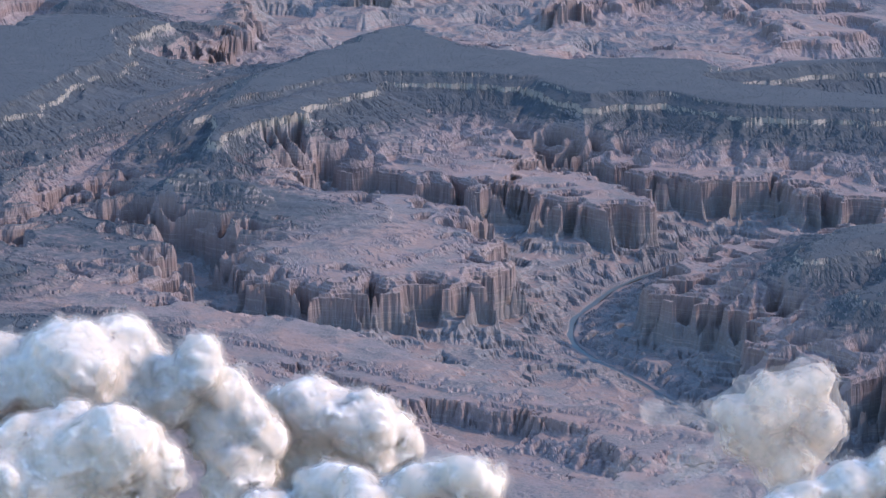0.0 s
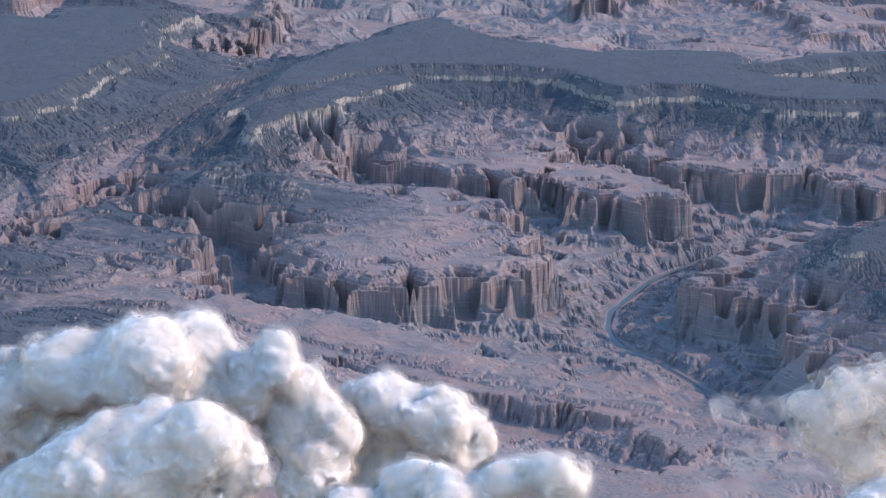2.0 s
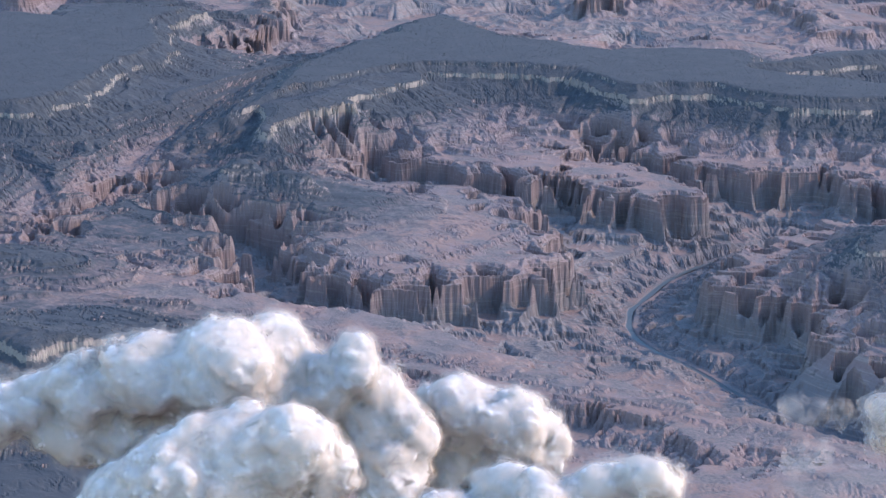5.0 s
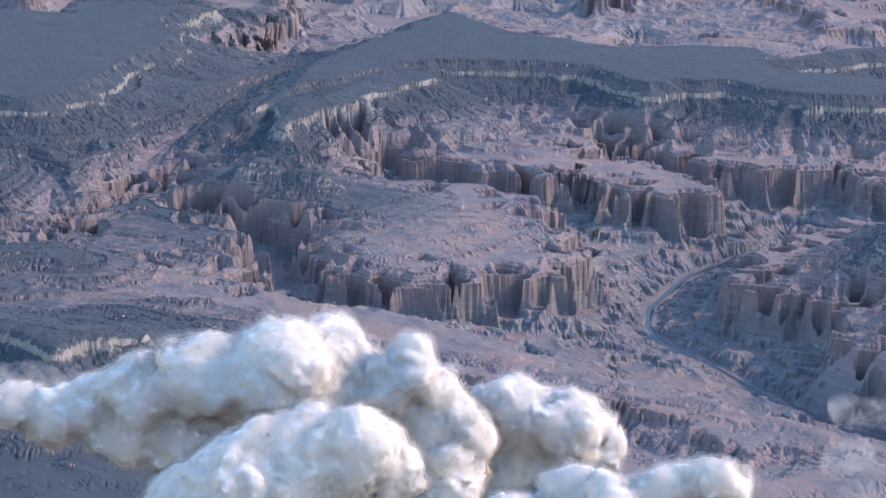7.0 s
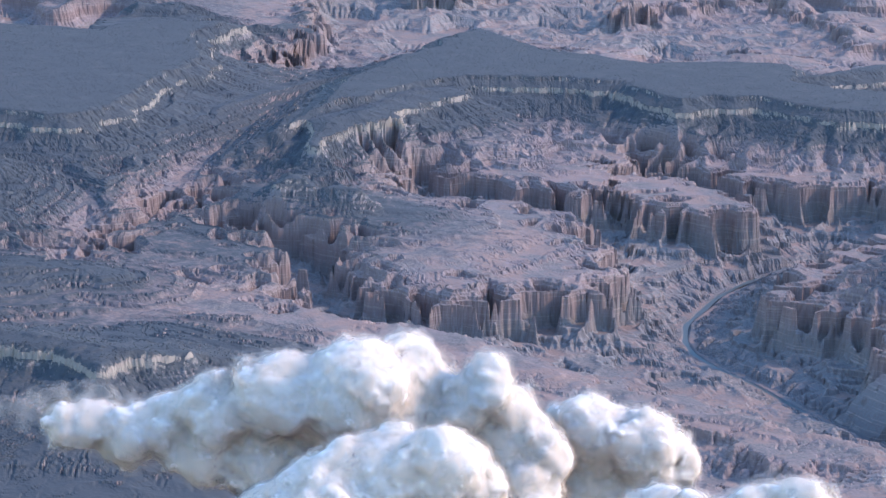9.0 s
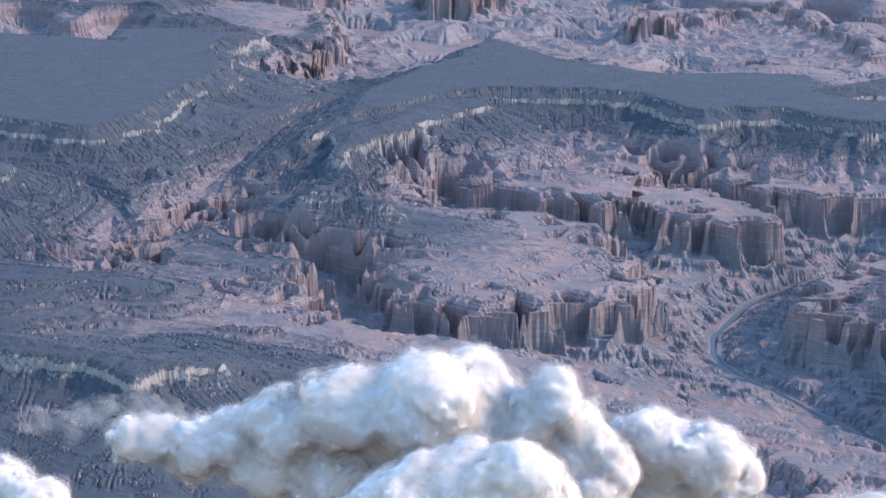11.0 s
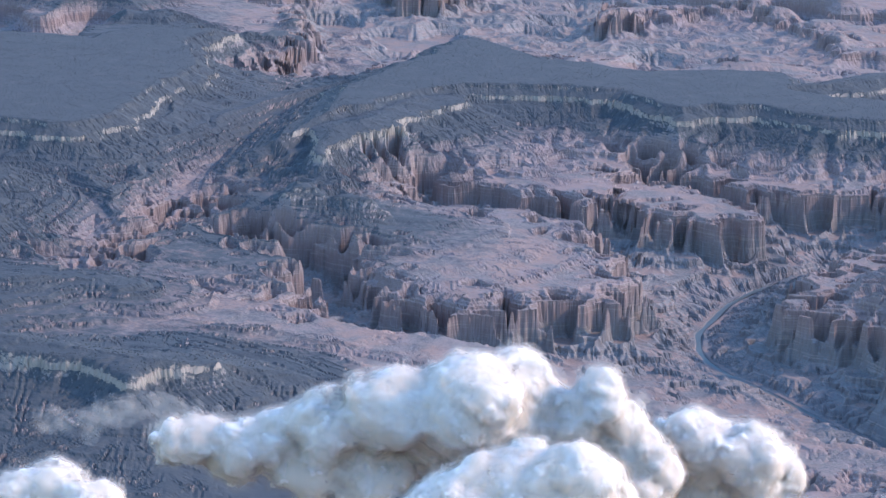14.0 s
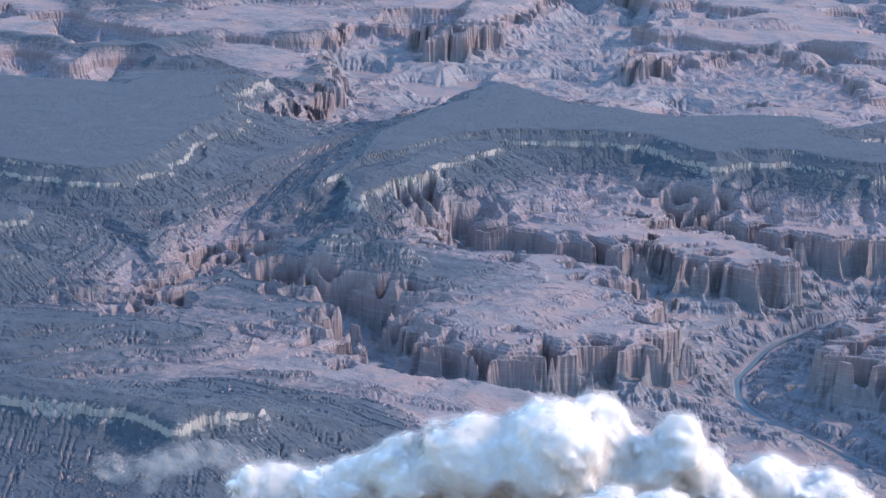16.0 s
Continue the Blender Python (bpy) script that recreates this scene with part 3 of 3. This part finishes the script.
def vapour_field(lumps, seed, step, heads, torn):
    """How far each place of a grid lies outside the cloud: lumps that flow together, swollen into round heads with creases."""
    rnd = random.Random(seed)
    balls = []
    for cx, cy, cz, r in lumps:
        cy += rnd.uniform(-0.5, 0.5) * r
        balls.append((cx, cy, cz, r))
        for n in range(5):
            v = Vector((rnd.gauss(0, 1), rnd.gauss(0, 1), rnd.gauss(0.3, 1))).normalized() * r * 0.62
            balls.append((cx + v.x, cy + v.y, cz + v.z, r * rnd.uniform(0.3, 0.45)))
    low = np.array([min(b[k] - b[3] for b in balls) - 5 for k in range(3)])
    high = np.array([max(b[k] + b[3] for b in balls) + 5 for k in range(3)])
    axes = [np.arange(a, b, step, dtype=np.float32) for a, b in zip(low, high)]
    gx, gy, gz = np.meshgrid(*axes, indexing="ij", sparse=True)
    field = np.full([len(a) for a in axes], 1e3, np.float32)
    for cx, cy, cz, r in balls:
        d = np.sqrt((gx - cx) ** 2 + (gy - cy) ** 2 + (gz - cz) ** 2) - r * 0.89
        k = np.clip(0.5 + 0.5 * (field - d) / 9.0, 0, 1)
        field = field + (d - field) * k - 7.0 * k * (1 - k)
    close = np.abs(field) < 11
    at = np.argwhere(close).astype(np.float32) * step + low.astype(np.float32)
    at = at + 1.5 * np.stack([puff_noise(at, 9, seed + 50 + k) for k in range(3)], 1)
    swell = sum(much * np.abs(puff_noise(at, size, seed + n)) for n, (size, much) in enumerate(heads))
    field[close] -= swell - 0.36 * sum(m for q, m in heads)
    rag = np.zeros(field.shape, np.float32)
    rag[close] = puff_noise(at, 8, seed + 31) + 0.7 * puff_noise(at, 3.5, seed + 32)
    return field, rag * torn, low, step


def skin(field, level, low, step):
    """The surface where the field passes a level, as one net of quads."""
    f = field - level
    inside = f < 0
    shape = np.array(f.shape) - 1
    total, weight = np.zeros((*shape, 3), np.float32), np.zeros(shape, np.float32)
    corners = {c: f[tuple(slice(c[k], c[k] + shape[k]) for k in range(3))] for c in itertools.product((0, 1), repeat=3)}
    for c in corners:
        for axis in range(3):
            if c[axis]:
                continue
            e = tuple(1 if k == axis else c[k] for k in range(3))
            a, b = corners[c], corners[e]
            cross = (a < 0) != (b < 0)
            t = np.where(cross, a / np.where(a == b, 1, a - b), 0)
            for k in range(3):
                total[..., k] += np.where(cross, c[k] + (t if k == axis else 0), 0)
            weight += cross
    used = weight > 0
    number = np.full(shape, -1, np.int64)
    number[used] = np.arange(used.sum())
    places = (np.argwhere(used) + total[used] / weight[used][:, None]) * step + low
    faces = []
    for axis in range(3):
        u, v = (axis + 1) % 3, (axis + 2) % 3
        a = inside[tuple(slice(0, -1) if k == axis else slice(1, -1) for k in range(3))]
        b = inside[tuple(slice(1, None) if k == axis else slice(1, -1) for k in range(3))]
        for sign, cross in ((0, a & ~b), (1, ~a & b)):
            at = np.argwhere(cross)
            at[:, u] += 1
            at[:, v] += 1
            ring = []
            for du, dv in ((0, 0), (-1, 0), (-1, -1), (0, -1)):
                q = at.copy()
                q[:, u] += du
                q[:, v] += dv
                ring.append(number[q[:, 0], q[:, 1], q[:, 2]])
            quad = np.stack(ring if not sign else ring[::-1], 1)
            faces.append(quad[(quad >= 0).all(1)])
    faces = np.concatenate(faces)
    # keep only what hangs together with the largest piece
    tag = np.arange(len(places))
    for turn in range(400):
        least = tag[faces].min(1)
        fresh = tag.copy()
        for k in range(4):
            np.minimum.at(fresh, faces[:, k], least)
        fresh = fresh[fresh]
        if (fresh == tag).all():
            break
        tag = fresh
    main = np.bincount(tag).argmax()
    faces = faces[tag[faces[:, 0]] == main]
    keep = np.unique(faces)
    back = np.zeros(len(places), np.int64)
    back[keep] = np.arange(len(keep))
    places, faces = places[keep].astype(np.float32), back[faces].astype(np.int32)
    me = bpy.data.meshes.new("vapour")
    me.vertices.add(len(places))
    me.vertices.foreach_set("co", places.ravel())
    me.loops.add(faces.size)
    me.loops.foreach_set("vertex_index", np.ascontiguousarray(faces).ravel())
    me.polygons.add(len(faces))
    me.polygons.foreach_set("loop_start", np.arange(0, faces.size, 4, dtype=np.int32))
    me.polygons.foreach_set("use_smooth", np.ones(len(faces), bool))
    me.update(calc_edges=True)
    return me


HEADS = ((26, 3.4), (13, 2.9), (6, 2.3), (3, 1.1))
SHELLS = ((0.4, 1), (1.0, 1), (1.8, 2), (2.8, 3))


def cloud(name, lumps, label, seed, heads=HEADS, shells=SHELLS, solid=True, torn=0.8, step=1.0):
    holder = tagged(new(name), label, "cloud", "clouds under the aircraft")
    holder.location = lumps[0][:3]
    field, rag, low, step = vapour_field(lumps, seed, step, heads, torn)
    if solid:
        part("body", skin(field, 0.0, low, step), CLOUD, holder)
    for away, kind in shells:
        part("veil", skin((field + rag * away)[::2, ::2, ::2], away, low, step * 2), VEILS[kind], holder, "thin torn outer veil of vapour")
    return holder


cloud("cloud", [ (-63, 975, 358, 22.6), (-43, 975, 357, 17.1), (-93, 975, 354, 18.2), (-116, 975, 345, 16.2), (-140, 975, 337, 13.4), (-150, 975, 335, 11.0), (-160, 975, 335, 9.7), (-168, 975, 336, 8.1), (-175, 975, 337, 6.5), (-15, 975, 357, 12.5), (-28, 975, 347, 15.2), (-4, 975, 350, 7.1), (-101, 975, 330, 19.3), (-129, 975, 330, 13.8), (-77, 975, 340, 20.3), (-49, 975, 339, 18.2), (-149, 975, 329, 10.2), (-121, 975, 326, 12.6), (-97, 975, 321, 15.9), (2, 975, 340, 9.7), (-8, 975, 332, 14.2), (10, 975, 328, 11.2), (1, 975, 314, 15.3) ], "large towering white cumulus bank with a grey shaded base", 1)
cloud("cloud", [ (-44, 862, 360, 19.8), (-26, 862, 367, 15.8), (-65, 862, 354, 18.9), (-82, 862, 344, 17.2), (-53, 862, 340, 21.7), (-17, 862, 355, 12.6), (-34, 862, 344, 19.9) ], "bright white cumulus cloud with crisp cauliflower top", 41, heads=((20, 3.4), (10, 2.9), (5, 2.2), (2.7, 1.1)))
cloud("cloud", [ (25, 1010, 330, 16.8), (47, 1010, 326, 17.2), (16, 1010, 316, 15.8), (36, 1010, 308, 18.9), (62, 1010, 319, 10.1), (21, 1010, 300, 12.7), (52, 1010, 308, 14.7) ], "rounded white cumulus cloud with soft edges", 81)
cloud("cloud", [ (57, 845, 356, 10.6), (76, 845, 360, 8.5), (90, 845, 364, 8.5), (98, 845, 360, 6.7), (42, 845, 353, 10.6), (24, 845, 348, 10.6), (69, 845, 352, 10.6) ], "low white cumulus bank with knobbly tops", 121)
cloud("cloud", [ (208, 1000, 344, 12.9), (202, 1000, 331, 14.6), (221, 1000, 351, 9.3), (216, 1000, 319, 11.5), (193, 1000, 339, 9.3), (226, 1000, 336, 9.3) ], "ragged grey-white cloud with torn edges", 161, torn=1.3, shells=((-2.5, 0), (-0.8, 4), (0.8, 1), (2.4, 2)), solid=False)
cloud("cloud", [ (163, 880, 348, 11.8), (148, 880, 347, 9.2), (177, 880, 350, 8.8), (223, 880, 352, 11.0), (238, 880, 357, 10.1), (204, 880, 345, 11.1), (254, 880, 358, 12.8) ], "white cumulus bank with soft rounded heads", 201)
cloud("cloud", [ (-241, 1290, 244, 7.4), (-249, 1290, 239, 6.2), (-227, 1290, 246, 6.8), (-216, 1290, 249, 5.1), (-257, 1290, 241, 5.1), (-203, 1290, 247, 4.5), (-208, 1290, 248, 5.1), (-234, 1290, 246, 6.8), (-267, 1290, 239, 5.1), (-196, 1290, 247, 4.0) ], "thin torn grey wisp of cloud drifting over dark slopes", 241, shells=((-1.2, 3), (0.2, 3), (1.6, 3)), solid=False, torn=0.9)
cloud("cloud", [ (199, 1290, 223, 7.4), (192, 1290, 221, 5.7), (206, 1290, 226, 5.7) ], "small thin grey puff of cloud", 281, shells=((-1.2, 3), (0.2, 3), (1.6, 3)), solid=False, torn=0.9)
cloud("cloud", [ (178, 1100, 308, 5.8), (168, 1100, 309, 4.4), (188, 1100, 306, 5.8), (157, 1100, 288, 6.3), (162, 1100, 285, 5.4) ], "faint ragged wisps of cloud beside a larger bank", 321, shells=((-1.2, 3), (0.2, 3), (1.6, 3)), solid=False, torn=0.9)
cloud("cloud", [ (-203, 862, 354, 10.4), (-216, 862, 352, 8.0), (-189, 862, 352, 8.0), (-232, 862, 349, 8.9) ], "small white cumulus cloud low over the dark slopes", 361)
